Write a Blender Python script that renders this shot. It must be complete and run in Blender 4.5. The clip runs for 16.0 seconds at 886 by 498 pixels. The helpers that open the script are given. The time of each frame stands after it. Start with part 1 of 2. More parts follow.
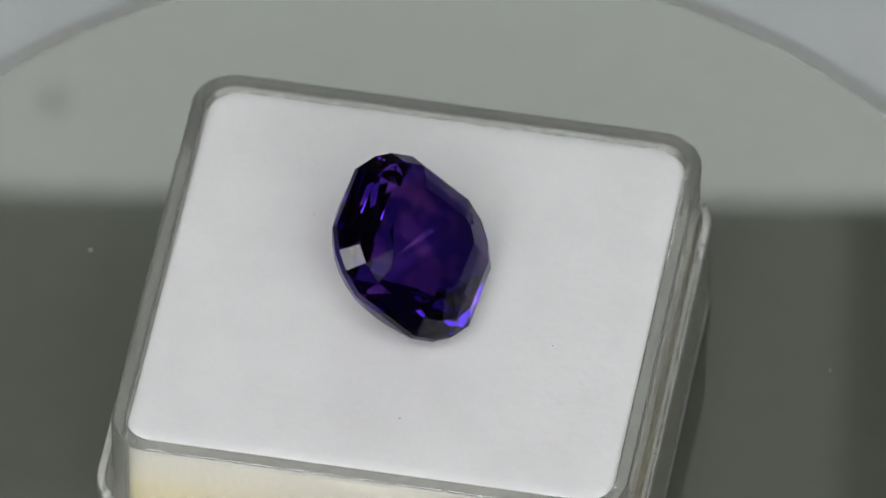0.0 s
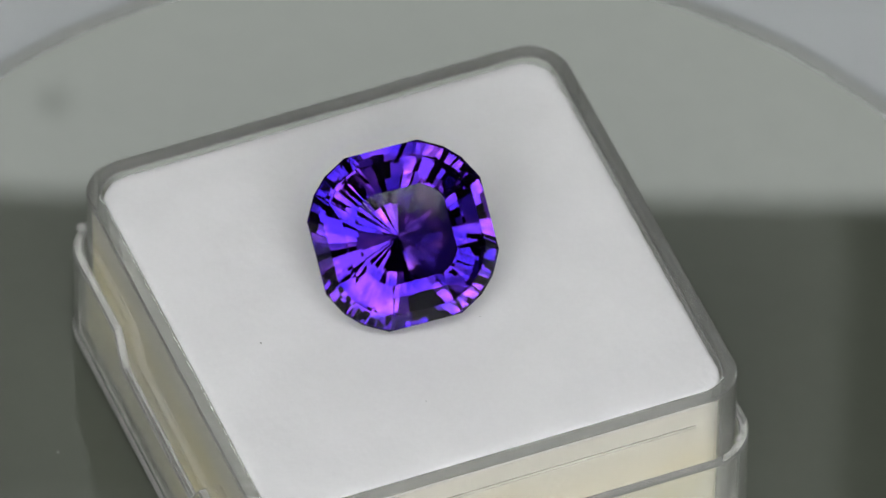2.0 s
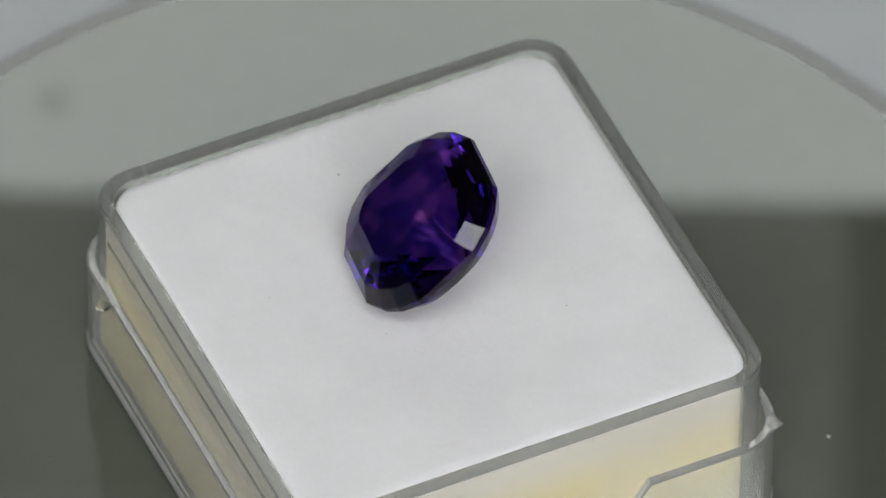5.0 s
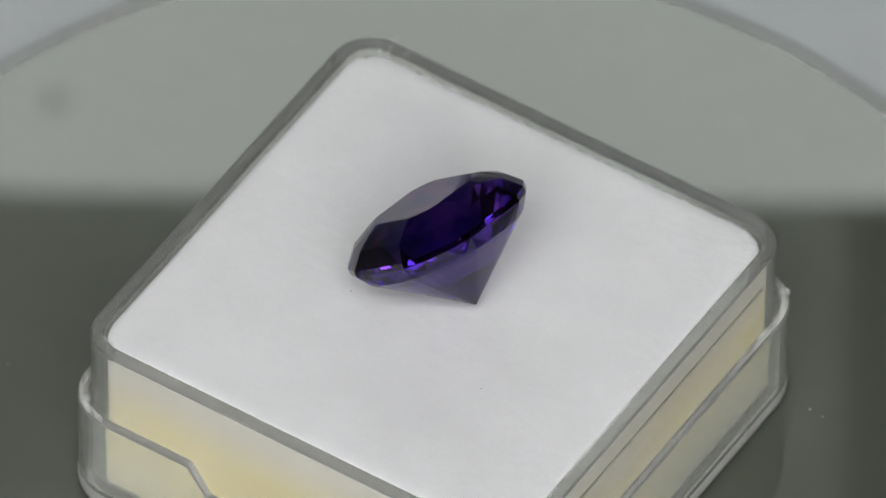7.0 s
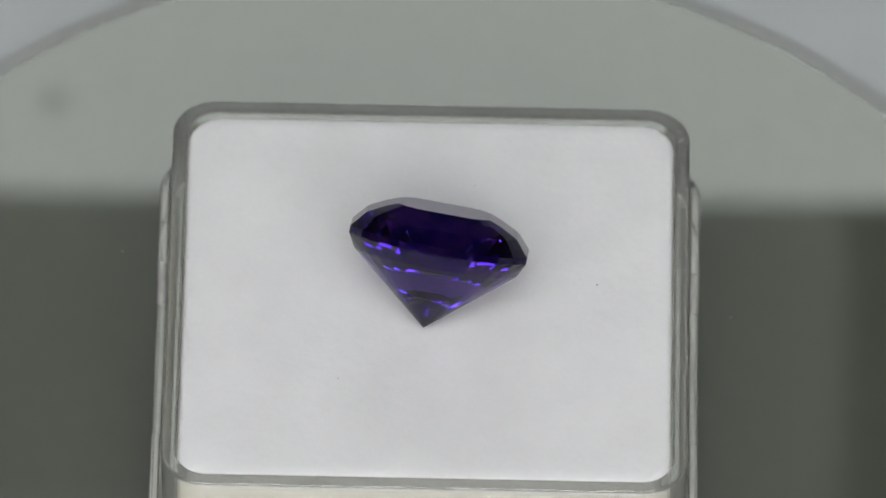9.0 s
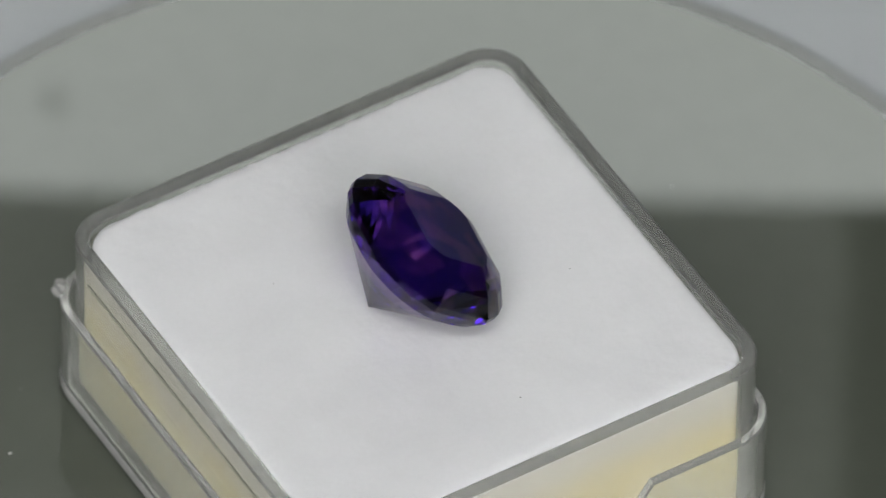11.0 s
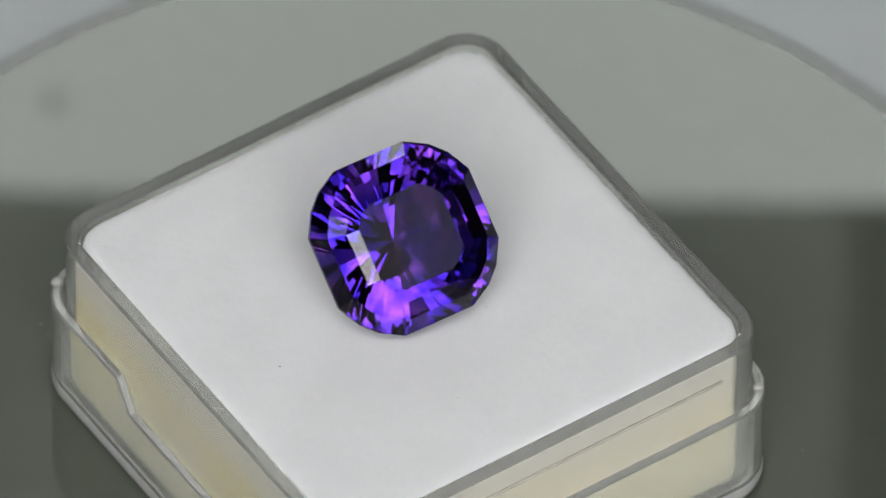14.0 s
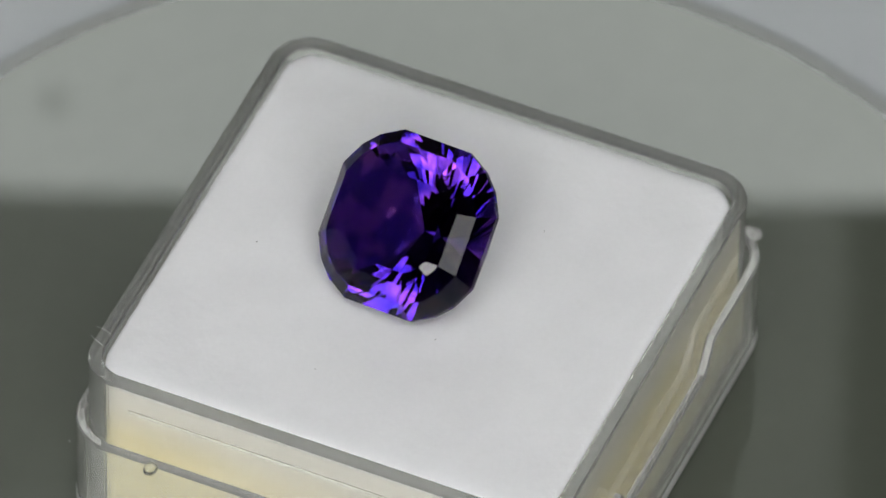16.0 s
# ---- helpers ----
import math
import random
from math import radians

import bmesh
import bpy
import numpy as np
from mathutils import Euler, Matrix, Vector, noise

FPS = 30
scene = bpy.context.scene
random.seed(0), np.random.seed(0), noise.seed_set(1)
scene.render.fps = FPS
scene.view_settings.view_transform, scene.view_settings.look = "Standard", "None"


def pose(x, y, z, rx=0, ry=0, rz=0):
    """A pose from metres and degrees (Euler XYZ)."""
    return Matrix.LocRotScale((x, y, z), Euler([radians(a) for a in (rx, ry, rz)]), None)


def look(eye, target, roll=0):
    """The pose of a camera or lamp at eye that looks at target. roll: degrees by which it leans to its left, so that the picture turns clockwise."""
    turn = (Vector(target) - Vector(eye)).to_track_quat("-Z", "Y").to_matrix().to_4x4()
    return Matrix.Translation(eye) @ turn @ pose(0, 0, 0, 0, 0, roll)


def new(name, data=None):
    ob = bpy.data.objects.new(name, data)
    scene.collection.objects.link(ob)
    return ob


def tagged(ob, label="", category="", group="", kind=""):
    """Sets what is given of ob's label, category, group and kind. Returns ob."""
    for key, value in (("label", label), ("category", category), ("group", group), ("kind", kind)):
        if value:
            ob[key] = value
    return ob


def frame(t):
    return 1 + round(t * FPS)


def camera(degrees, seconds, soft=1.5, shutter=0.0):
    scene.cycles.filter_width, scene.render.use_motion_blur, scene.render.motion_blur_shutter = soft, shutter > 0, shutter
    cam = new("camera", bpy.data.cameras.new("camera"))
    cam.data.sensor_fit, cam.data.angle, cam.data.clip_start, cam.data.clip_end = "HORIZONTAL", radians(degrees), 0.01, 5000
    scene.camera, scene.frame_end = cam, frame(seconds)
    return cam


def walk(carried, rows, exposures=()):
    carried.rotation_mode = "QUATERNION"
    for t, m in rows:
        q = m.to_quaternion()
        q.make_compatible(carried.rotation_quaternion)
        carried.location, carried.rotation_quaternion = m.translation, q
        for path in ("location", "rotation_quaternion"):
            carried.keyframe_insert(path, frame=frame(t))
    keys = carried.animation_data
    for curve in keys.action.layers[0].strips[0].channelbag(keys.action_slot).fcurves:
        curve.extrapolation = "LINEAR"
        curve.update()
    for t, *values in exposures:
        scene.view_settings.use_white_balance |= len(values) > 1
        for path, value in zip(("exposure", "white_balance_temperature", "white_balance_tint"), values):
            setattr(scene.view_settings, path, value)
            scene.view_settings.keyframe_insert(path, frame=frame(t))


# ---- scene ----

MM = 0.001
# ------------------------------------------------------------------ camera
cam = camera(3.235, 16.0, soft=1.5)
cam.data.dof.use_dof = True
cam.data.dof.focus_distance = 1.203
cam.data.dof.aperture_fstop = 45.0
STAND = pose(0.0, -0.8187, 0.9068, 42.733, -0.634, 0.571)
walk(cam, [(0.0, STAND), (16.0, STAND)])

# ------------------------------------------------------------------ light
world = bpy.data.worlds.new("world")
scene.world = world
world.use_nodes = True
world.node_tree.nodes["Background"].inputs["Color"].default_value = (0.9, 0.95, 1.0, 1)
world.node_tree.nodes["Background"].inputs["Strength"].default_value = 0.02
scene.view_settings.exposure = 0.03
BACK_LIGHT = 4.2
TOP_LIGHT = 6.4
SIDE_LIGHT = 2.6
FRONT_LIGHT = 9.0

# ------------------------------------------------------------------ materials


def material(name, base, rough=0.5, metal=0.0, vary=0.12, scale=60.0, bump=0.0, bump_scale=400.0,
             spec=0.5, trans=0.0, ior=1.45):
    """A principled surface with colour variation at two scales and fine relief."""
    m = bpy.data.materials.new(name)
    m.use_nodes = True
    nt = m.node_tree
    b = nt.nodes["Principled BSDF"]
    b.inputs["Roughness"].default_value = rough
    b.inputs["Metallic"].default_value = metal
    b.inputs["IOR"].default_value = ior
    b.inputs["Specular IOR Level"].default_value = spec
    b.inputs["Transmission Weight"].default_value = trans
    b.inputs["Base Color"].default_value = (*base, 1)
    tc = nt.nodes.new("ShaderNodeTexCoord")
    if vary > 0:
        n1 = nt.nodes.new("ShaderNodeTexNoise")
        n1.inputs["Scale"].default_value = scale
        n1.inputs["Detail"].default_value = 4
        n2 = nt.nodes.new("ShaderNodeTexNoise")
        n2.inputs["Scale"].default_value = scale * 14
        n2.inputs["Detail"].default_value = 3
        for n in (n1, n2):
            nt.links.new(tc.outputs["Object"], n.inputs["Vector"])
        mx = nt.nodes.new("ShaderNodeMath")
        mx.operation = "MULTIPLY_ADD"
        nt.links.new(n2.outputs["Fac"], mx.inputs[0])
        mx.inputs[1].default_value = 0.4
        nt.links.new(n1.outputs["Fac"], mx.inputs[2])
        ramp = nt.nodes.new("ShaderNodeValToRGB")
        lo = tuple(c * (1 - vary) for c in base)
        hi = tuple(min(1, c * (1 + vary * 0.6)) for c in base)
        ramp.color_ramp.elements[0].position = 0.45
        ramp.color_ramp.elements[1].position = 0.95
        ramp.color_ramp.elements[0].color = (*lo, 1)
        ramp.color_ramp.elements[1].color = (*hi, 1)
        nt.links.new(mx.outputs[0], ramp.inputs["Fac"])
        nt.links.new(ramp.outputs["Color"], b.inputs["Base Color"])
    if bump > 0:
        nb = nt.nodes.new("ShaderNodeTexNoise")
        nb.inputs["Scale"].default_value = bump_scale
        nb.inputs["Detail"].default_value = 5
        nt.links.new(tc.outputs["Object"], nb.inputs["Vector"])
        bp = nt.nodes.new("ShaderNodeBump")
        bp.inputs["Strength"].default_value = bump
        bp.inputs["Distance"].default_value = 0.0003
        nt.links.new(nb.outputs["Fac"], bp.inputs["Height"])
        nt.links.new(bp.outputs["Normal"], b.inputs["Normal"])
    return m


def glow(name, colour, strength):
    m = bpy.data.materials.new(name)
    m.use_nodes = True
    b = m.node_tree.nodes["Principled BSDF"]
    b.inputs["Base Color"].default_value = (0.8, 0.8, 0.8, 1)
    b.inputs["Emission Color"].default_value = (*colour, 1)
    b.inputs["Emission Strength"].default_value = strength
    return m


def crystal(name, pass_tint, fire_tint, inner_tint, ior):
    """A clear tinted stone: refraction and mirror gloss by Fresnel; total inner reflection takes up colour at each bounce."""
    m = bpy.data.materials.new(name)
    m.use_nodes = True
    nt = m.node_tree
    nt.nodes.remove(nt.nodes["Principled BSDF"])
    fr = nt.nodes.new("ShaderNodeFresnel")
    fr.inputs["IOR"].default_value = ior
    re = nt.nodes.new("ShaderNodeBsdfRefraction")
    re.inputs["IOR"].default_value = ior
    re.inputs["Roughness"].default_value = 0.0
    # pink light flashes painted in: violet to purple-pink patches some tenths of a millimetre wide
    place = nt.nodes.new("ShaderNodeTexCoord")
    fire_noise = nt.nodes.new("ShaderNodeTexNoise")
    fire_noise.inputs["Scale"].default_value = 420
    fire_noise.inputs["Detail"].default_value = 1.0
    nt.links.new(place.outputs["Object"], fire_noise.inputs["Vector"])
    fire_ramp = nt.nodes.new("ShaderNodeValToRGB")
    fire_ramp.color_ramp.elements[0].position = 0.45
    fire_ramp.color_ramp.elements[0].color = (*pass_tint, 1)
    fire_ramp.color_ramp.elements[1].position = 0.62
    fire_ramp.color_ramp.elements[1].color = (*fire_tint, 1)
    nt.links.new(fire_noise.outputs["Fac"], fire_ramp.inputs["Fac"])
    nt.links.new(fire_ramp.outputs["Color"], re.inputs["Color"])
    gl = nt.nodes.new("ShaderNodeBsdfGlossy")
    gl.inputs["Roughness"].default_value = 0.0
    ramp = nt.nodes.new("ShaderNodeValToRGB")
    ramp.color_ramp.elements[0].position = 0.90
    ramp.color_ramp.elements[0].color = (0.74, 0.74, 0.74, 1)
    ramp.color_ramp.elements[1].position = 0.99
    ramp.color_ramp.elements[1].color = (*inner_tint, 1)
    nt.links.new(fr.outputs["Fac"], ramp.inputs["Fac"])
    nt.links.new(ramp.outputs["Color"], gl.inputs["Color"])
    mix = nt.nodes.new("ShaderNodeMixShader")
    nt.links.new(fr.outputs["Fac"], mix.inputs["Fac"])
    nt.links.new(re.outputs["BSDF"], mix.inputs[1])
    nt.links.new(gl.outputs["BSDF"], mix.inputs[2])
    nt.links.new(mix.outputs["Shader"], nt.nodes["Material Output"].inputs["Surface"])
    return m


M_DISC = material("grey_gloss_plastic", (0.083, 0.092, 0.073), rough=0.02, vary=0.08, scale=25, spec=0.5, ior=1.52)
M_DISC_EDGE = material("grey_bevel_plastic", (0.50, 0.52, 0.505), rough=0.5, vary=0.1)
M_TABLE = material("white_table_laminate", (0.50, 0.525, 0.54), rough=0.35, vary=0.05, scale=9)
M_CLEAR = material("clear_polystyrene", (0.95, 0.963, 0.935), rough=0.0, vary=0, trans=0.915, ior=1.53, bump=0.05, bump_scale=90)
M_TRAY = material("handled_clear_polystyrene", (0.95, 0.963, 0.935), rough=0.0, vary=0, trans=0.91, ior=1.53, bump=0.06, bump_scale=70)
M_PURE = material("glass_clear_polystyrene", (0.95, 0.963, 0.935), rough=0.0, vary=0, trans=1.0, ior=1.53)
M_PAD = material("white_fibre", (0.84, 0.84, 0.85), rough=0.95, vary=0.04, scale=200, bump=0.15, bump_scale=1100, spec=0.1)
M_FOAM = material("aged_cream_foam", (0.68, 0.648, 0.58), rough=0.95, vary=0.05, scale=90, bump=0.5, bump_scale=2500, spec=0.1)


def yellowed(m, tint, high, low):
    """Age stain: a soft yellow belt that starts below the given height (in metres) and comes and goes along the wall."""
    nt = m.node_tree
    b = nt.nodes["Principled BSDF"]
    plain = b.inputs["Base Color"].links[0].from_socket
    tc = nt.nodes.new("ShaderNodeTexCoord")
    sep = nt.nodes.new("ShaderNodeSeparateXYZ")
    nt.links.new(tc.outputs["Object"], sep.inputs["Vector"])
    belt = nt.nodes.new("ShaderNodeMapRange")
    belt.interpolation_type = "SMOOTHSTEP"
    belt.inputs["From Min"].default_value = high
    belt.inputs["From Max"].default_value = low
    nt.links.new(sep.outputs["Z"], belt.inputs["Value"])
    patch = nt.nodes.new("ShaderNodeTexNoise")
    patch.inputs["Scale"].default_value = 75
    patch.inputs["Detail"].default_value = 3
    nt.links.new(tc.outputs["Object"], patch.inputs["Vector"])
    spread = nt.nodes.new("ShaderNodeMapRange")
    spread.inputs["From Min"].default_value = 0.36
    spread.inputs["From Max"].default_value = 0.66
    spread.inputs["To Min"].default_value = 0.25
    spread.inputs["To Max"].default_value = 0.95
    nt.links.new(patch.outputs["Fac"], spread.inputs["Value"])
    both = nt.nodes.new("ShaderNodeMath")
    both.operation = "MULTIPLY"
    nt.links.new(belt.outputs["Result"], both.inputs[0])
    nt.links.new(spread.outputs["Result"], both.inputs[1])
    mix = nt.nodes.new("ShaderNodeMix")
    mix.data_type = "RGBA"
    nt.links.new(both.outputs[0], mix.inputs["Factor"])
    nt.links.new(plain, mix.inputs["A"])
    mix.inputs["B"].default_value = (*tint, 1)
    nt.links.new(mix.outputs["Result"], b.inputs["Base Color"])


yellowed(M_FOAM, (0.72, 0.625, 0.335), 15.0 * MM, 9.5 * MM)
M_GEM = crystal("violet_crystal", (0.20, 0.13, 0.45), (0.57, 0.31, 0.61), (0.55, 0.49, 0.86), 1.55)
# same stone, second tint: the light level through the pavilion is put into colour
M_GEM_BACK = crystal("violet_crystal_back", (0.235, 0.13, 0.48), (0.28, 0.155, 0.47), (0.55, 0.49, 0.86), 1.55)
M_SCUFF = material("scuffed_clear_plastic", (0.92, 0.92, 0.90), rough=0.22, vary=0.12, scale=300, trans=0.40, ior=1.5, bump=0.3, bump_scale=900)
M_CHIP = material("scuffed_plastic", (0.85, 0.85, 0.83), rough=0.25, vary=0.1, scale=900, trans=0.72, ior=1.5)
M_GLEAM = material("gleam_whitened_plastic", (0.90, 0.90, 0.88), rough=0.2, vary=0.1, scale=300, trans=0.86, ior=1.5, bump=0.2, bump_scale=900)
M_GRIT = material("grey_crumbs", (0.15, 0.14, 0.12), rough=0.9, vary=0.2, scale=900)
M_DUST = material("white_dust", (0.42, 0.42, 0.40), rough=0.9, vary=0.05)
M_WALL = material("dim_wall_paint", (0.16, 0.14, 0.12), rough=0.9, vary=0.1, scale=4)
M_CEIL = material("dim_ceiling_paint", (0.30, 0.30, 0.29), rough=0.9, vary=0.06, scale=4)
M_CARD = material("white_card", (0.74, 0.78, 0.72), rough=0.8, vary=0.08, scale=20)
M_CASE = material("dark_lamp_case", (0.03, 0.028, 0.025), rough=0.5, vary=0.1, scale=30)
M_DOT = material("dark_dot_black", (0.02, 0.02, 0.02), rough=0.5, vary=0.1, scale=900)
G_BACK = glow("back_diffuser_glow", (0.93, 1.0, 0.95), BACK_LIGHT)
G_TOP = glow("softbox_glow", (0.98, 1.0, 0.99), TOP_LIGHT)
G_SIDE = glow("side_softbox_glow", (1.0, 0.99, 1.0), SIDE_LIGHT)
G_DIM = glow("dim_softbox_glow", (1.0, 0.99, 1.0), SIDE_LIGHT * 0.22)
G_FRONT = glow("lamp_glow", (1.0, 0.98, 0.99), FRONT_LIGHT)

# ------------------------------------------------------------------ mesh helpers


def mesh_of(name, bm, mat, smooth=False):
    me = bpy.data.meshes.new(name)
    bmesh.ops.recalc_face_normals(bm, faces=bm.faces)
    bm.to_mesh(me)
    bm.free()
    me.materials.append(mat)
    for f in me.polygons:
        f.use_smooth = smooth
    return me


def part(name, bm, mat, parent=None, label="", smooth=False):
    ob = new(name, mesh_of(name, bm, mat, smooth))
    if parent is not None:
        ob.parent = parent
    if label:
        tagged(ob, label)
    return ob


def rounded(a, b, r, steps=10, extra=()):
    """Points round a rectangle of half sizes a, b with corner radius r, counter-clockwise from the middle of the east side.
    extra: further places along the north and south sides."""
    pts = []
    for k, (sx, sy) in enumerate(((1, 1), (-1, 1), (-1, -1), (1, -1))):
        cx, cy = sx * (a - r), sy * (b - r)
        a0 = k * math.pi / 2
        for i in range(steps + 1):
            an = a0 + i / steps * math.pi / 2
            pts.append((cx + r * math.cos(an), cy + r * math.sin(an)))
        if k == 0:
            pts += [(x, b) for x in sorted(extra, reverse=True)]
        if k == 2:
            pts += [(x, -b) for x in sorted(extra)]
    return pts


def loft(bm, rings, cap_first=True, cap_last=True, close=False):
    """Skin rings of equal counts."""
    vs = [[bm.verts.new(c) for c in ring] for ring in rings]
    n = len(vs[0])
    pairs = list(zip(vs, vs[1:])) + ([(vs[-1], vs[0])] if close else [])
    for lo, hi in pairs:
        for i in range(n):
            bm.faces.new((lo[i], lo[(i + 1) % n], hi[(i + 1) % n], hi[i]))
    if cap_first and not close:
        bm.faces.new(vs[0][::-1])
    if cap_last and not close:
        bm.faces.new(vs[-1])
    return vs


def block(bm, x0, y0, z0, x1, y1, z1, bev=0.0):
    vs = [bm.verts.new((x, y, z)) for z in (z0, z1) for x, y in ((x0, y0), (x1, y0), (x1, y1), (x0, y1))]
    fs = [(3, 2, 1, 0), (4, 5, 6, 7), (0, 1, 5, 4), (1, 2, 6, 5), (2, 3, 7, 6), (3, 0, 4, 7)]
    faces = [bm.faces.new([vs[i] for i in f]) for f in fs]
    if bev:
        es = {e for f in faces for e in f.edges}
        bmesh.ops.bevel(bm, geom=list(es), offset=bev, segments=2, affect="EDGES", profile=0.5)


# ------------------------------------------------------------------ the room round the table
def structure():
    bm = bmesh.new()
    block(bm, -0.75, -0.85, -0.035, 0.75, 0.75, -0.0012, 0.002)
    t = part("table_top", bm, M_TABLE)
    tagged(t, "pale grey laminate table top under the turntable", "table top", kind="structure")
    for name, b in (("wall_north", (-1.0, 0.9, -0.7, 1.0, 0.98, 1.3)), ("wall_south", (-1.0, -1.08, -0.7, 1.0, -1.0, 1.3)),
                    ("wall_east", (1.0, -1.08, -0.7, 1.08, 0.98, 1.3)), ("wall_west", (-1.08, -1.08, -0.7, -1.0, 0.98, 1.3))):
        bm = bmesh.new()
        block(bm, *b)
        tagged(part(name, bm, M_WALL), "dim brown-grey painted wall", "wall", kind="structure")
    bm = bmesh.new()
    block(bm, -1.08, -1.08, 1.3, 1.08, 0.98, 1.38)
    tagged(part("ceiling", bm, M_CEIL), "dim grey ceiling", "ceiling", kind="structure")
    bm = bmesh.new()
    block(bm, -1.08, -1.08, -0.78, 1.08, 0.98, -0.70)
    tagged(part("floor", bm, M_WALL), "dim brown-grey floor", "floor", kind="structure")


def back_lamp():
    """A lit strip on legs behind the turntable, with a white card above it."""
    root = new("light_panel")
    tagged(root, "lit white light panel on thin legs behind the turntable", "lamp")
    bm = bmesh.new()
    block(bm, -0.066, 0.2225, 0.170, 0.066, 0.240, 0.2125, 0.002)
    part("case", bm, M_CASE, root, "dark plastic case")
    bm = bmesh.new()
    block(bm, -0.062, 0.2190, 0.174, 0.062, 0.2220, 0.2095, 0.001)
    part("diffuser", bm, G_BACK, root, "glowing white diffuser")
    for s in (-1, 1):
        bm = bmesh.new()
        block(bm, s * 0.055 - 0.004, 0.227, -0.0012, s * 0.055 + 0.004, 0.235, 0.1702, 0.001)
        part("leg", bm, M_CASE, root)
    # dark dot added for a dust spot on the sensor; no part of the panel
    bm = bmesh.new()
    bmesh.ops.create_cone(bm, cap_ends=True, segments=16, radius1=0.0007, radius2=0.0007, depth=0.001,
                          matrix=pose(-0.0356, 0.2188, 0.1958, 90, 0, 0))
    part("dust_dot", bm, M_DOT, root, "dark dot standing in for sensor dust")
    card = new("card_holder")
    tagged(card, "white card with rounded corners clipped above the light panel", "card")
    bm = bmesh.new()
    ring = rounded(0.0425, 0.075, 0.006, 6)
    loft(bm, [[(x - 0.0005, d, 0.289 + y) for x, y in ring] for d in (0.224, 0.227)])
    part("card", bm, M_CARD, card)
    bm = bmesh.new()
    block(bm, -0.006, 0.228, 0.2130, 0.006, 0.234, 0.30, 0.001)
    part("clip", bm, M_CASE, card)


def hung_lamp(name, label, glowing, eye, width, height, aside=0.0):
    """A flat lit lamp at eye that faces the turntable, on a pole from the ceiling."""
    root = new(name)
    tagged(root, label, "lamp")
    m = look(eye, (0, 0, 0.02))
    w, h = width / 2, height / 2
    for key, mat, d, z0, z1 in (("diffuser", glowing, 0.0, -0.004, 0.0), ("case", M_CASE, 0.008, 0.001, 0.03)):
        bm = bmesh.new()
        block(bm, -w - d, -h - d, z0, w + d, h + d, z1, 0.0015)
        bm.transform(m)
        part(key, bm, mat, root)
    bm = bmesh.new()
    top = m @ Vector((aside, 0, 0.028))
    block(bm, top.x - 0.01, top.y - 0.01, top.z - 0.005, top.x + 0.01, top.y + 0.01, 1.30)
    part("pole", bm, M_CASE, root)


# ------------------------------------------------------------------ what turns
BX, BY = -0.875 * MM, -0.544 * MM     # the box's middle, off the axis
RIM = 16.4 * MM                       # rim above the disc


def turntable():
    root = new("turntable")
    tagged(root, "round glossy grey-green turntable, dusty, under the gem box", "turntable")
    bm = bmesh.new()
    n = 160
    rings = []
    for r, z in ((51.6, -1.2), (51.6, -0.45), (50.1, 0.0)):
        rings.append([(r * MM * math.cos(2 * math.pi * i / n), r * MM * math.sin(2 * math.pi * i / n), z * MM) for i in range(n)])
    loft(bm, rings, cap_last=False)
    part("edge", bm, M_DISC_EDGE, root, "dull bevelled edge", smooth=False)
    bm = bmesh.new()
    rings = []
    for r, z in ((50.1, -0.6), (50.1, 0.0)):
        rings.append([(r * MM * math.cos(2 * math.pi * i / n), r * MM * math.sin(2 * math.pi * i / n), z * MM) for i in range(n)])
    loft(bm, rings, cap_first=False)
    part("turntable_top", bm, M_DISC, root)
    return root


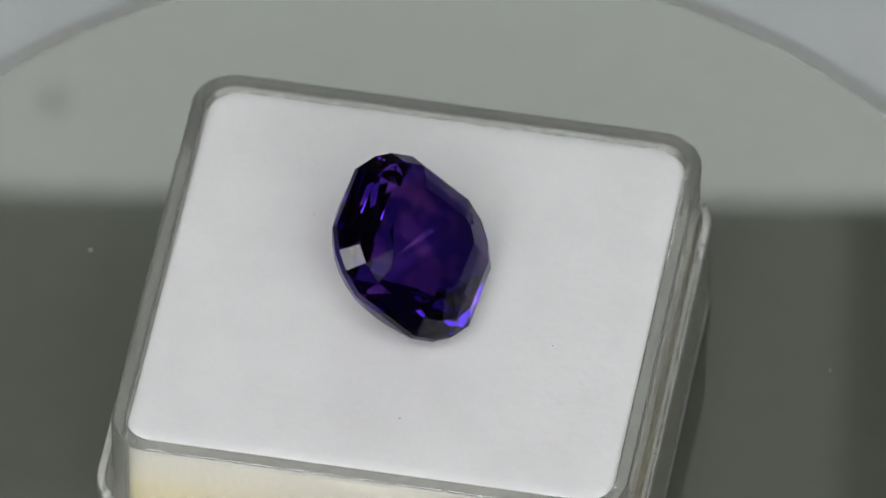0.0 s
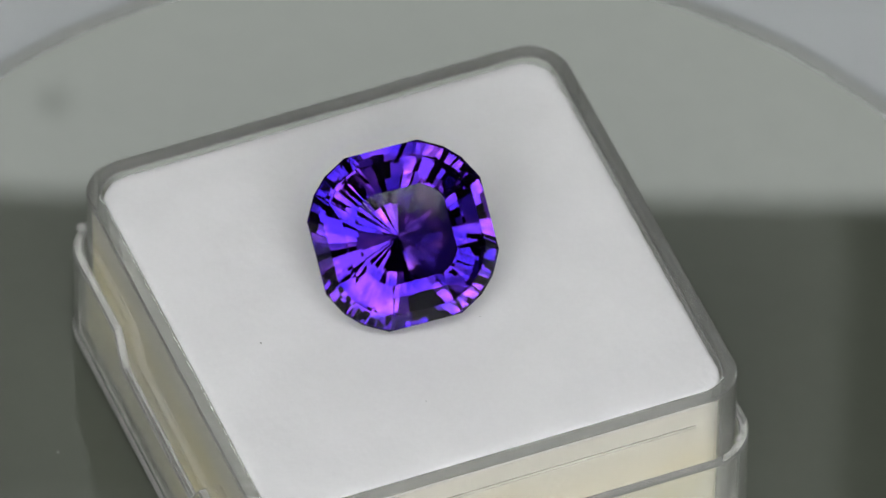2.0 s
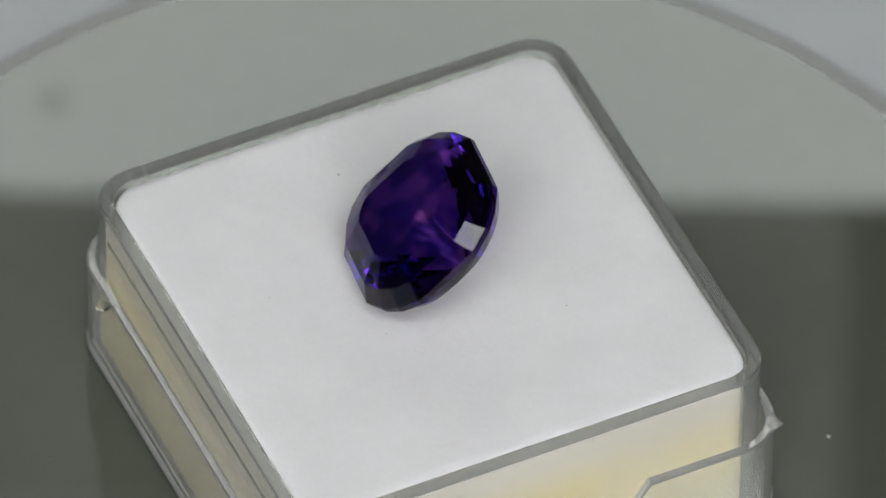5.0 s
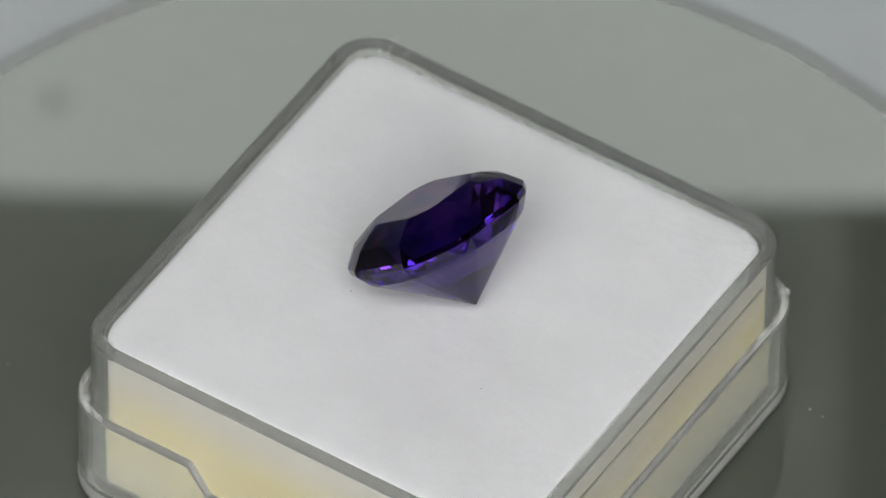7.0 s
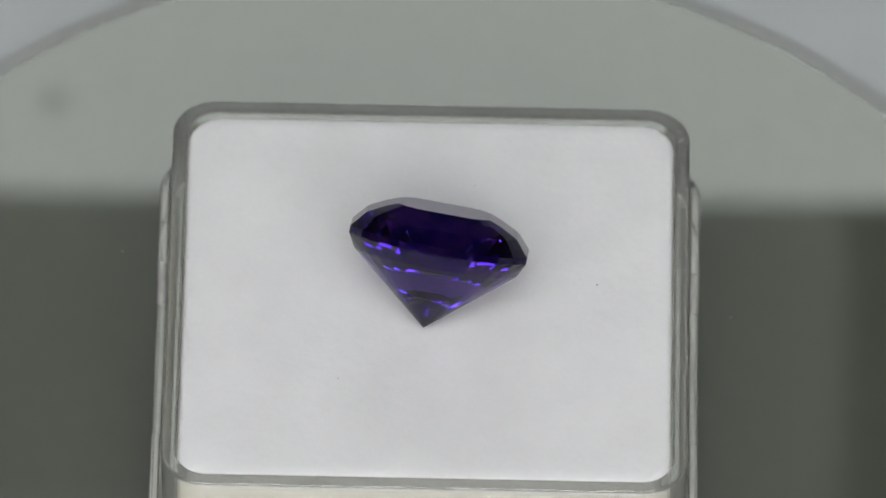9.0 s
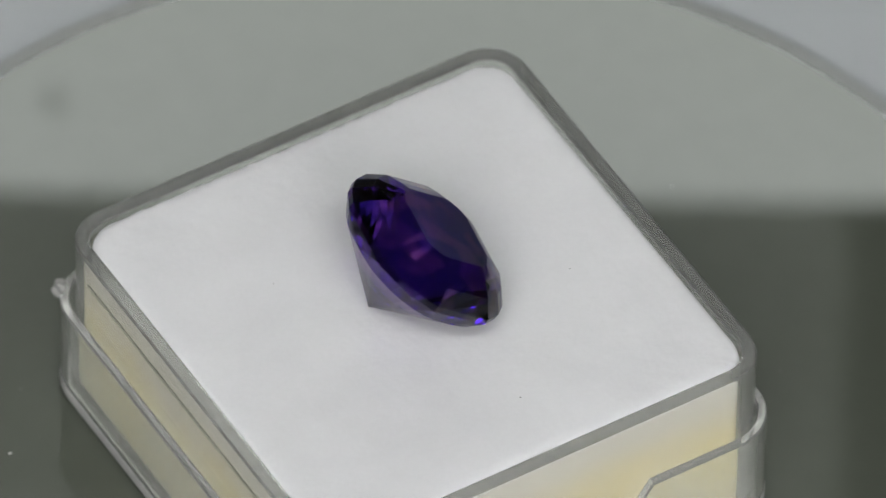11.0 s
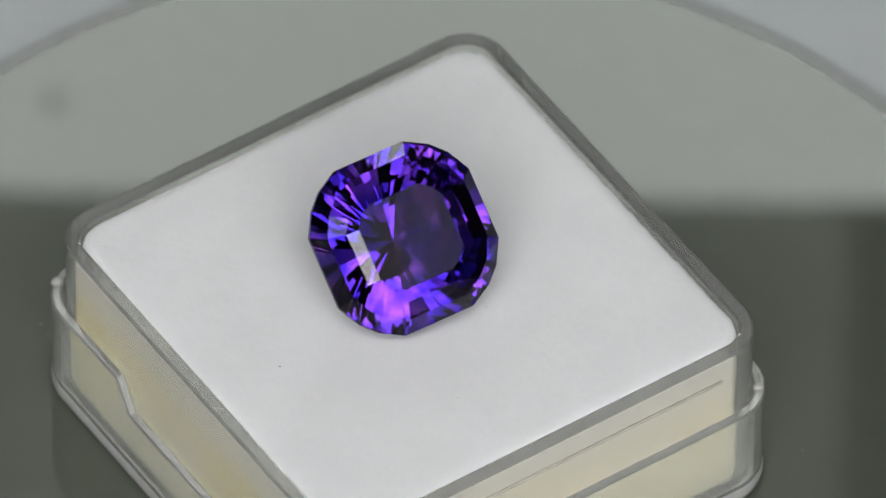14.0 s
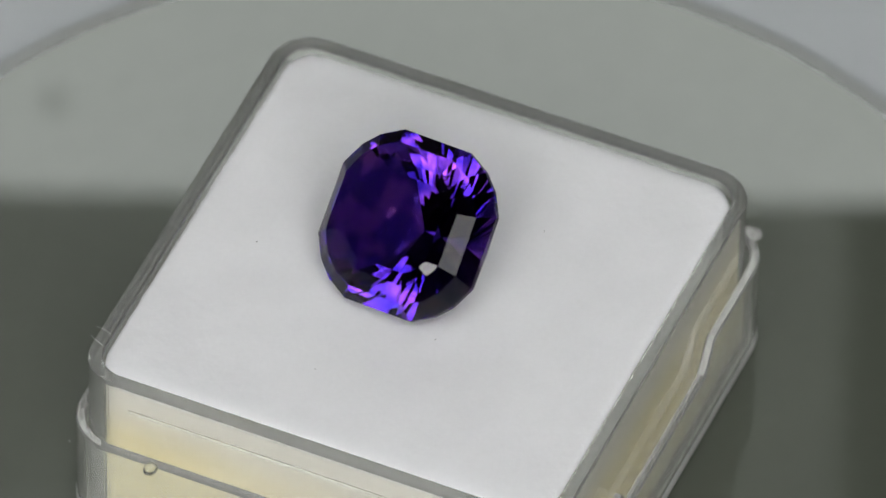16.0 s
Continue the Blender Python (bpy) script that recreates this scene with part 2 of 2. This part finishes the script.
def gem_box():
    root = new("gem_box")
    tagged(root, "clear plastic gem box tray seated in its upturned lid", "box")
    a, r, w = 20.1, 3.45, 1.2

    def ring(off, z):
        return [(BX + x * MM, BY + y * MM, z * MM) for x, y in rounded(a - off, a - off, max(0.3, r - off), 20)]
    top = RIM / MM + 0.12
    bm = bmesh.new()
    c = 0.24      # the lip is flat with softly rounded corners
    lip = [ring(c * (1 - math.cos(k * math.pi / 8)), top - c + c * math.sin(k * math.pi / 8)) for k in range(5)]
    lip += [ring(w - c * (1 - math.sin(k * math.pi / 8)), top - c + c * math.cos(k * math.pi / 8)) for k in range(5)]
    loft(bm, [ring(0.5, 1.25), ring(0.1, 1.55)] + lip + [ring(w + 0.1, 1.75)])
    part("tray", bm, M_TRAY, root).visible_shadow = False
    for s in (-1, 1):
        bm = bmesh.new()
        x = a + 0.05
        block(bm, BX + (s * x - 0.04) * MM, BY - 15.5 * MM, top * MM - 2.55 * MM, BX + (s * x + 0.04) * MM, BY + 15.5 * MM, top * MM - 2.25 * MM)
        part("rib", bm, M_PURE, root).visible_shadow = False
    la, lr, lw = 21.1, 4.3, 0.78
    lx, ly = BX - 0.14 * MM, BY + 0.04 * MM
    extra = (-9.0, -7.2, 7.2, 9.0)
    lip_z = top - 6.62

    def edge(x, y):
        if abs(y) > la - 1.2 and abs(x) < 8.9:
            return lip_z - 2.7 * min(1.0, (9.0 - abs(x)) / 1.8)
        return lip_z

    def lring(off, z, dz=None):
        pts = rounded(la + 0.03 - off, la - off, lr - off, 20, extra)
        return [(lx + x * MM, ly + y * MM, (z if dz is None else edge(x, y) + dz) * MM) for x, y in pts]
    bm = bmesh.new()
    loft(bm, [lring(0.9, 0.32), lring(0.2, 0.34), lring(0.06, 1.0), lring(0.01, 1.62), lring(0.0, 0, -0.2), lring(0.12, 0, 0.0),
              lring(lw - 0.12, 0, 0.0), lring(lw, 0, -0.2), lring(lw, 1.6), lring(lw + 0.4, 1.2)])
    lid = part("lid", bm, M_CLEAR, root, "clear upturned lid with stepped finger notches")
    lid.visible_shadow = False
    for sx in (-1, 1):               # added whitish plates paint the gleam on the sloping ends of the notches
        for sy in (-1, 1):
            bm = bmesh.new()
            y0, y1 = sorted((sy * (la - 0.14), sy * (la - lw + 0.14)))
            slope = [bm.verts.new((lx + sx * x * MM, ly + y * MM, (z + up) * MM)) for up in (0.02, 0.08)
                     for x, y, z in ((9.0, y0, lip_z), (9.0, y1, lip_z), (7.2, y1, lip_z - 2.7), (7.2, y0, lip_z - 2.7))]
            for f in ((3, 2, 1, 0), (4, 5, 6, 7), (0, 1, 5, 4), (1, 2, 6, 5), (2, 3, 7, 6), (3, 0, 4, 7)):
                bm.faces.new([slope[q] for q in f])
            part("notch_gleam", bm, M_GLEAM, lid, "whitish plate painting the gleam on a sloping notch end").visible_shadow = False
    bm = bmesh.new()
    loft(bm, [lring(0.9, 0.0), lring(0.45, 0.0), lring(0.1, 0.2), lring(-0.05, 0.7), lring(-0.04, 1.3), lring(0.005, 1.6),
              lring(0.04, 1.0), lring(0.16, 0.28), lring(0.9, 0.27)], close=True)
    part("foot_rim", bm, M_SCUFF, lid, "scuffed whitish foot rim")
    lugs(root)
    grit(root)
    return root


def foam():
    root = new("foam_pad")
    tagged(root, "cream foam block with a white fibre top filling the box tray", "foam pad")
    a = 18.85

    def ring(off, z, jit=0.0, r=2.5):
        out = []
        for i, (x, y) in enumerate(rounded(a - off, a - off, r, 24, [k * 0.5 for k in range(-31, 32)])):
            j = jit * noise.noise((x * 2.7, y * 2.7, z))
            out.append((BX + (x * (1 + j / a)) * MM, BY + (y * (1 + j / a)) * MM, (z + j * 0.5) * MM))
        return out
    top = RIM / MM - 0.25

    def swept(k):
        out = []
        for x, y in rounded(a - 0.45, a - 0.45, 2.5, 24, [q * 0.5 for q in range(-31, 32)]):
            out.append((BX + x * k * MM, BY + y * k * MM, (top + 0.06 * noise.noise((x * k * 0.5, y * k * 0.5, 3.0))) * MM))
        return out
    bm = bmesh.new()
    loft(bm, [ring(0.3, 1.77), ring(0.05, 2.1), ring(0.0, top - 0.75)], cap_last=True)
    part("foam_core", bm, M_FOAM, root, "aged cream foam", smooth=False)
    bm = bmesh.new()
    loft(bm, [ring(0.0, top - 0.746), ring(0.03, top - 0.5, 0.04), ring(0.15, top - 0.18, 0.10), ring(0.45, top - 0.04, 0.08), *[swept(k) for k in (0.96, 0.9, 0.8, 0.7, 0.6, 0.5, 0.4, 0.3, 0.2, 0.1, 0.02)]], cap_first=True)
    part("fibre_top", bm, M_PAD, root, "white fibre layer", smooth=True)
    fuzz(root)
    return root


def lugs(root):
    """Small worn snap lugs at the corners of the lid's lip, one of them broken, and a clear tongue that stands out."""
    z = RIM / MM - 6.3
    for x, y, size in ((-20.3, 19.6, 0.60), (19.2, 19.7, 0.36), (-20.0, -19.6, 0.30)):
        bm = bmesh.new()
        bmesh.ops.create_icosphere(bm, subdivisions=2, radius=size * MM)
        for v in bm.verts:
            k = 1 + 0.9 * noise.noise(v.co * 1500 + Vector((x, y, 0)))
            v.co = Vector((v.co.x * k, v.co.y * k * 1.2, v.co.z * k * 0.8))
        bmesh.ops.translate(bm, verts=bm.verts, vec=(BX + x * MM, BY + y * MM, z * MM))
        part("lug", bm, M_CHIP, root, "broken whitish plastic lug" if size > 0.5 else "worn whitish plastic lug")
    bm = bmesh.new()
    bmesh.ops.create_icosphere(bm, subdivisions=3, radius=MM)
    for v in bm.verts:
        v.co = Vector((v.co.x * 0.70, v.co.y * 0.55, v.co.z * 0.22))
    bmesh.ops.translate(bm, verts=bm.verts, vec=(BX + 21.65 * MM, BY - 12.9 * MM, (z + 0.12) * MM))
    part("tongue", bm, M_PURE, root, "clear rounded plastic tongue", smooth=True)


def grains(name, label, spots, mat, height, group):
    """Small grains lying at the given places, each a thing."""
    out = []
    for x, y, size in spots:
        bm = bmesh.new()
        bmesh.ops.create_icosphere(bm, subdivisions=1, radius=size * MM)
        for v in bm.verts:
            k = 1 + 0.5 * noise.noise(v.co * 3000 + Vector((x, y, 2)))
            v.co = Vector((v.co.x * k * 1.3, v.co.y * k, v.co.z * 0.5))
        bmesh.ops.translate(bm, verts=bm.verts, vec=(x * MM, y * MM, (height + size * 0.4) * MM))
        ob = part(name, bm, mat)
        tagged(ob, label, "dust", group)
        out.append(ob)
    return out


def strands(name, mat, places, parent, label):
    """Thin bent fibres in one mesh: each is a place, a way and a length in millimetres."""
    verts, faces = [], []
    for (x, y, z), (dx, dy, dz), length, r in places:
        d = Vector((dx, dy, dz)).normalized()
        side = d.cross(Vector((0.3, 0.2, 1))).normalized()
        up = d.cross(side)
        bend = random.uniform(-0.5, 0.5)
        rows = []
        for k in range(4):
            t = k / 3
            c = Vector((x, y, z)) + d * (t * length) + side * (bend * length * t * t) - Vector((0, 0, 0.25 * length * t * t))
            rr = r * (1 - 0.7 * t)
            rows.append([c + side * rr, c - side * rr * 0.5 + up * rr * 0.87, c - side * rr * 0.5 - up * rr * 0.87])
        base = len(verts)
        for row in rows:
            verts += [q * MM for q in row]
        for k in range(3):
            for i in range(3):
                j = (i + 1) % 3
                faces.append((base + k * 3 + i, base + k * 3 + j, base + k * 3 + 3 + j, base + k * 3 + 3 + i))
    me = bpy.data.meshes.new(name)
    me.from_pydata(verts, [], faces)
    me.materials.append(mat)
    ob = new(name, me)
    ob.parent = parent
    tagged(ob, label, kind="stuff")
    return ob


def fuzz(root):
    """Short fibres that stand out of the pad's edge, and a few long ones over the rim."""
    rnd = random.Random(5)
    a, top = 18.6, RIM / MM - 0.30
    places = []
    outline = rounded(a, a, 2.5, 16, [q * 0.4 for q in range(-40, 41)])
    outline += [(y, x) for x, y in outline]
    for x, y in outline:
        for k in range(2):
            px, py = x + rnd.uniform(-0.25, 0.25), y + rnd.uniform(-0.25, 0.25)
            places.append(((BX / MM + px * 0.985, BY / MM + py * 0.985, top + rnd.uniform(-0.15, 0.12)),
                           (x + rnd.uniform(-14, 14), y + rnd.uniform(-14, 14), rnd.uniform(1, 9)), rnd.uniform(0.2, 0.5), 0.012))
    for x, y, dx, dy, dz, length in ((16.6, -18.9, 0.2, -1, 0.9, 1.9), (15.4, -18.9, -0.5, -1, 0.8, 1.6), (17.2, -18.8, 0.6, -1, 0.6, 1.5),
                                     (3.0, -18.9, 0.3, -1, 0.7, 1.3)):
        places.append(((BX / MM + x, BY / MM + y, top + 0.1), (dx, dy, dz), length, 0.013))
    strands("fuzz", M_PAD, places, root, "fine white fibres along the pad's edge")


def grit(root):
    """Dark crumbs of foam caught along the foot of the lid."""
    rnd = random.Random(9)
    verts, faces = [], []
    for k in range(3600):
        u, side = rnd.uniform(-17, 17), rnd.randrange(4)
        z = 2.1 + abs(rnd.gauss(0, 1.1))
        if noise.noise((u * 0.35, side * 7.0, 1.0)) < rnd.uniform(-0.9, 0.1):
            continue
        d = 20.26
        x, y = ((u, -d), (d, u), (u, d), (-d, u))[side]
        r = rnd.uniform(0.03, 0.12)
        base = len(verts)
        for q in ((1, 0, 0), (-1, 0, 0), (0, 1, 0), (0, -1, 0), (0, 0, 1), (0, 0, -1)):
            verts.append((BX + (x + q[0] * r * (0.5 if side % 2 else 1.0)) * MM, BY + (y + q[1] * r * (1.0 if side % 2 else 0.5)) * MM, (z + q[2] * r) * MM))
        for f in ((0, 2, 4), (2, 1, 4), (1, 3, 4), (3, 0, 4), (2, 0, 5), (1, 2, 5), (3, 1, 5), (0, 3, 5)):
            faces.append([base + i for i in f])
    me = bpy.data.meshes.new("grit")
    me.from_pydata(verts, [], faces)
    me.materials.append(M_GRIT)
    ob = new("grit", me)
    ob.parent = root
    tagged(ob, "grey crumbs along the foot of the lid", kind="stuff")


# the stone: half width across the flats, its middle, and the axis it stands on
G_HALF = 6.89 * MM
G_MID = Vector((-0.525 * MM, -1.351 * MM, 5.80 * MM + RIM))
G_AZ, G_EL, G_SPIN = -374.106, 48.693, 9.152


def gemstone():
    az, el, sp = radians(G_AZ), radians(G_EL), radians(G_SPIN)
    n = Vector((math.cos(az) * math.cos(el), math.sin(az) * math.cos(el), math.sin(el)))
    e0 = Vector((-math.sin(az), math.cos(az), 0))
    u0 = n.cross(e0)
    e = math.cos(sp) * e0 + math.sin(sp) * u0
    u = -math.sin(sp) * e0 + math.cos(sp) * u0

    def turned(quarter):
        out = []
        for k in range(4):
            c, s = round(math.cos(-k * math.pi / 2)), round(math.sin(-k * math.pi / 2))
            out += [(x * c - y * s, x * s + y * c) for x, y in quarter]
        return out

    def eighth(x0, y0, x1, y1):
        return turned([(x0, y0), (x1, y1), (y1, x1), (y0, x0)])
    ring = eighth(0.4214, 1.0, 0.6855, 0.8553)

    def outline(angle):
        d = (math.cos(angle), math.sin(angle))
        best = 9.0
        for i in range(16):
            (x0, y0), (x1, y1) = ring[i], ring[(i + 1) % 16]
            nx, ny = y0 - y1, x1 - x0
            dot = d[0] * nx + d[1] * ny
            if dot > 1e-6:
                best = min(best, (x0 * nx + y0 * ny) / dot)
        return 0.5 * best + 0.53

    def row(size, z, count, shift):
        out = []
        for i in range(count):
            an = 2 * math.pi * (i + shift) / count
            r = outline(an) * size
            out.append((r * math.cos(an), r * math.sin(an), z))
        return out
    pts = [(x, y, -0.035) for x, y in ring] + [(x, y, 0.04) for x, y in ring]
    pts += [(x, y, 0.215) for x, y in eighth(0.345, 0.85, 0.575, 0.735)]
    pts += [(x, y, 0.315) for x, y in eighth(0.310, 0.656, 0.465, 0.560)]
    pts += [(x, y, 0.370) for x, y in eighth(0.300, 0.515, 0.395, 0.458)]
    pts += row(0.908, -0.209, 36, 0.0)
    pts += row(0.738, -0.340, 36, 0.5)
    pts += row(0.563, -0.494, 36, 0.0)
    pts.append((0, 0, -0.992))
    bm = bmesh.new()
    for q in pts:
        bm.verts.new(q)
    bmesh.ops.convex_hull(bm, input=bm.verts)
    loose = [v for v in bm.verts if not v.link_faces]
    bmesh.ops.delete(bm, geom=loose, context="VERTS")
    bmesh.ops.dissolve_limit(bm, angle_limit=radians(1.5), verts=bm.verts, edges=bm.edges)
    root = new("gemstone")
    tagged(root, "faceted deep violet cushion-cut gemstone leaning on the white pad", "gemstone")
    sorts = {"table_facet": [], "crown": [], "girdle": [], "pavilion": []}
    for f in bm.faces:
        c, nz = f.calc_center_median(), abs(f.normal.z)
        key = "table_facet" if c.z > 0.365 else "girdle" if nz < 0.1 else "crown" if c.z > 0.05 else "pavilion"
        vs = [v.co.copy() for v in f.verts]
        if f.normal.dot(c) < 0:
            vs.reverse()
        sorts[key].append(vs)
    bm.free()
    for key, polys in sorts.items():
        verts, faces, index = [], [], {}
        for poly in polys:
            ids = []
            for q in poly:
                name = tuple(round(v, 6) for v in q)
                if name not in index:
                    index[name] = len(verts)
                    verts.append(G_MID + G_HALF * (q.x * e + q.y * u + q.z * n))
                ids.append(index[name])
            faces.append(ids)
        me = bpy.data.meshes.new(key)
        me.from_pydata(verts, [], faces)
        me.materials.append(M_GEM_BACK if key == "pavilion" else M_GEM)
        ob = new(key, me)
        ob.parent = root
    return root


def motions():
    times = [0.0, 0.05, 0.1] + [0.25 * k for k in range(1, 64)] + [15.9, 15.95, 16.0]
    for thing in TURNING:
        walk(thing, [(t, pose(0, 0, 0, 0, 0, TURN0 - TURN * t)) for t in times])


DISC_DUST = ((-28.69, 13.95, 0.15), (-24.6, 19.4, 0.05), (18.3, 23.6, 0.05), (-24.3, -18.6, 0.06), (-25.5, -18.5, 0.04), (12.4, -24.2, 0.05),
             (27.5, -9.0, 0.04), (-8.0, -27.0, 0.05), (30.5, 12.0, 0.05))
PAD_LINT = ((0.74, -13.57, 0.06), (4.38, 3.15, 0.05), (-9.5, 6.2, 0.04), (11.0, -4.0, 0.04))
TURN0, TURN = 350.57, 28.993
structure()
back_lamp()
hung_lamp("softbox", "wide lit softbox hung high before the turntable", G_TOP, (0.0, -0.39, 0.66), 0.70, 0.19)
hung_lamp("side_softbox", "bright white softbox hung beside the camera", G_SIDE, (-0.27, -0.358, 0.46), 0.21, 0.19)
hung_lamp("side_softbox", "dim white softbox hung beside the camera", G_DIM, (0.285, -0.345, 0.45), 0.27, 0.18)
hung_lamp("strip_softbox", "narrow white softbox strip hung under the camera", G_SIDE, (-0.02, -0.453, 0.445), 0.30, 0.050, 0.10)
hung_lamp("lamp", "bright square lamp hung low before the turntable", G_FRONT, (0.172, -0.575, 0.385), 0.24, 0.18, 0.05)
hung_lamp("lamp", "bright upright lamp hung low before the turntable", G_FRONT, (-0.155, -0.58, 0.375), 0.145, 0.20, -0.05)
TURNING = [turntable(), gem_box(), foam(), gemstone()]
TURNING += grains("dust_speck", "tiny white dust speck lying on the dark turntable", DISC_DUST, M_DUST, 0.0, "dust on the turntable")
TURNING += grains("lint_speck", "tiny grey lint speck lying on the white pad", PAD_LINT, M_GRIT, RIM / MM - 0.25, "lint on the pad")
motions()
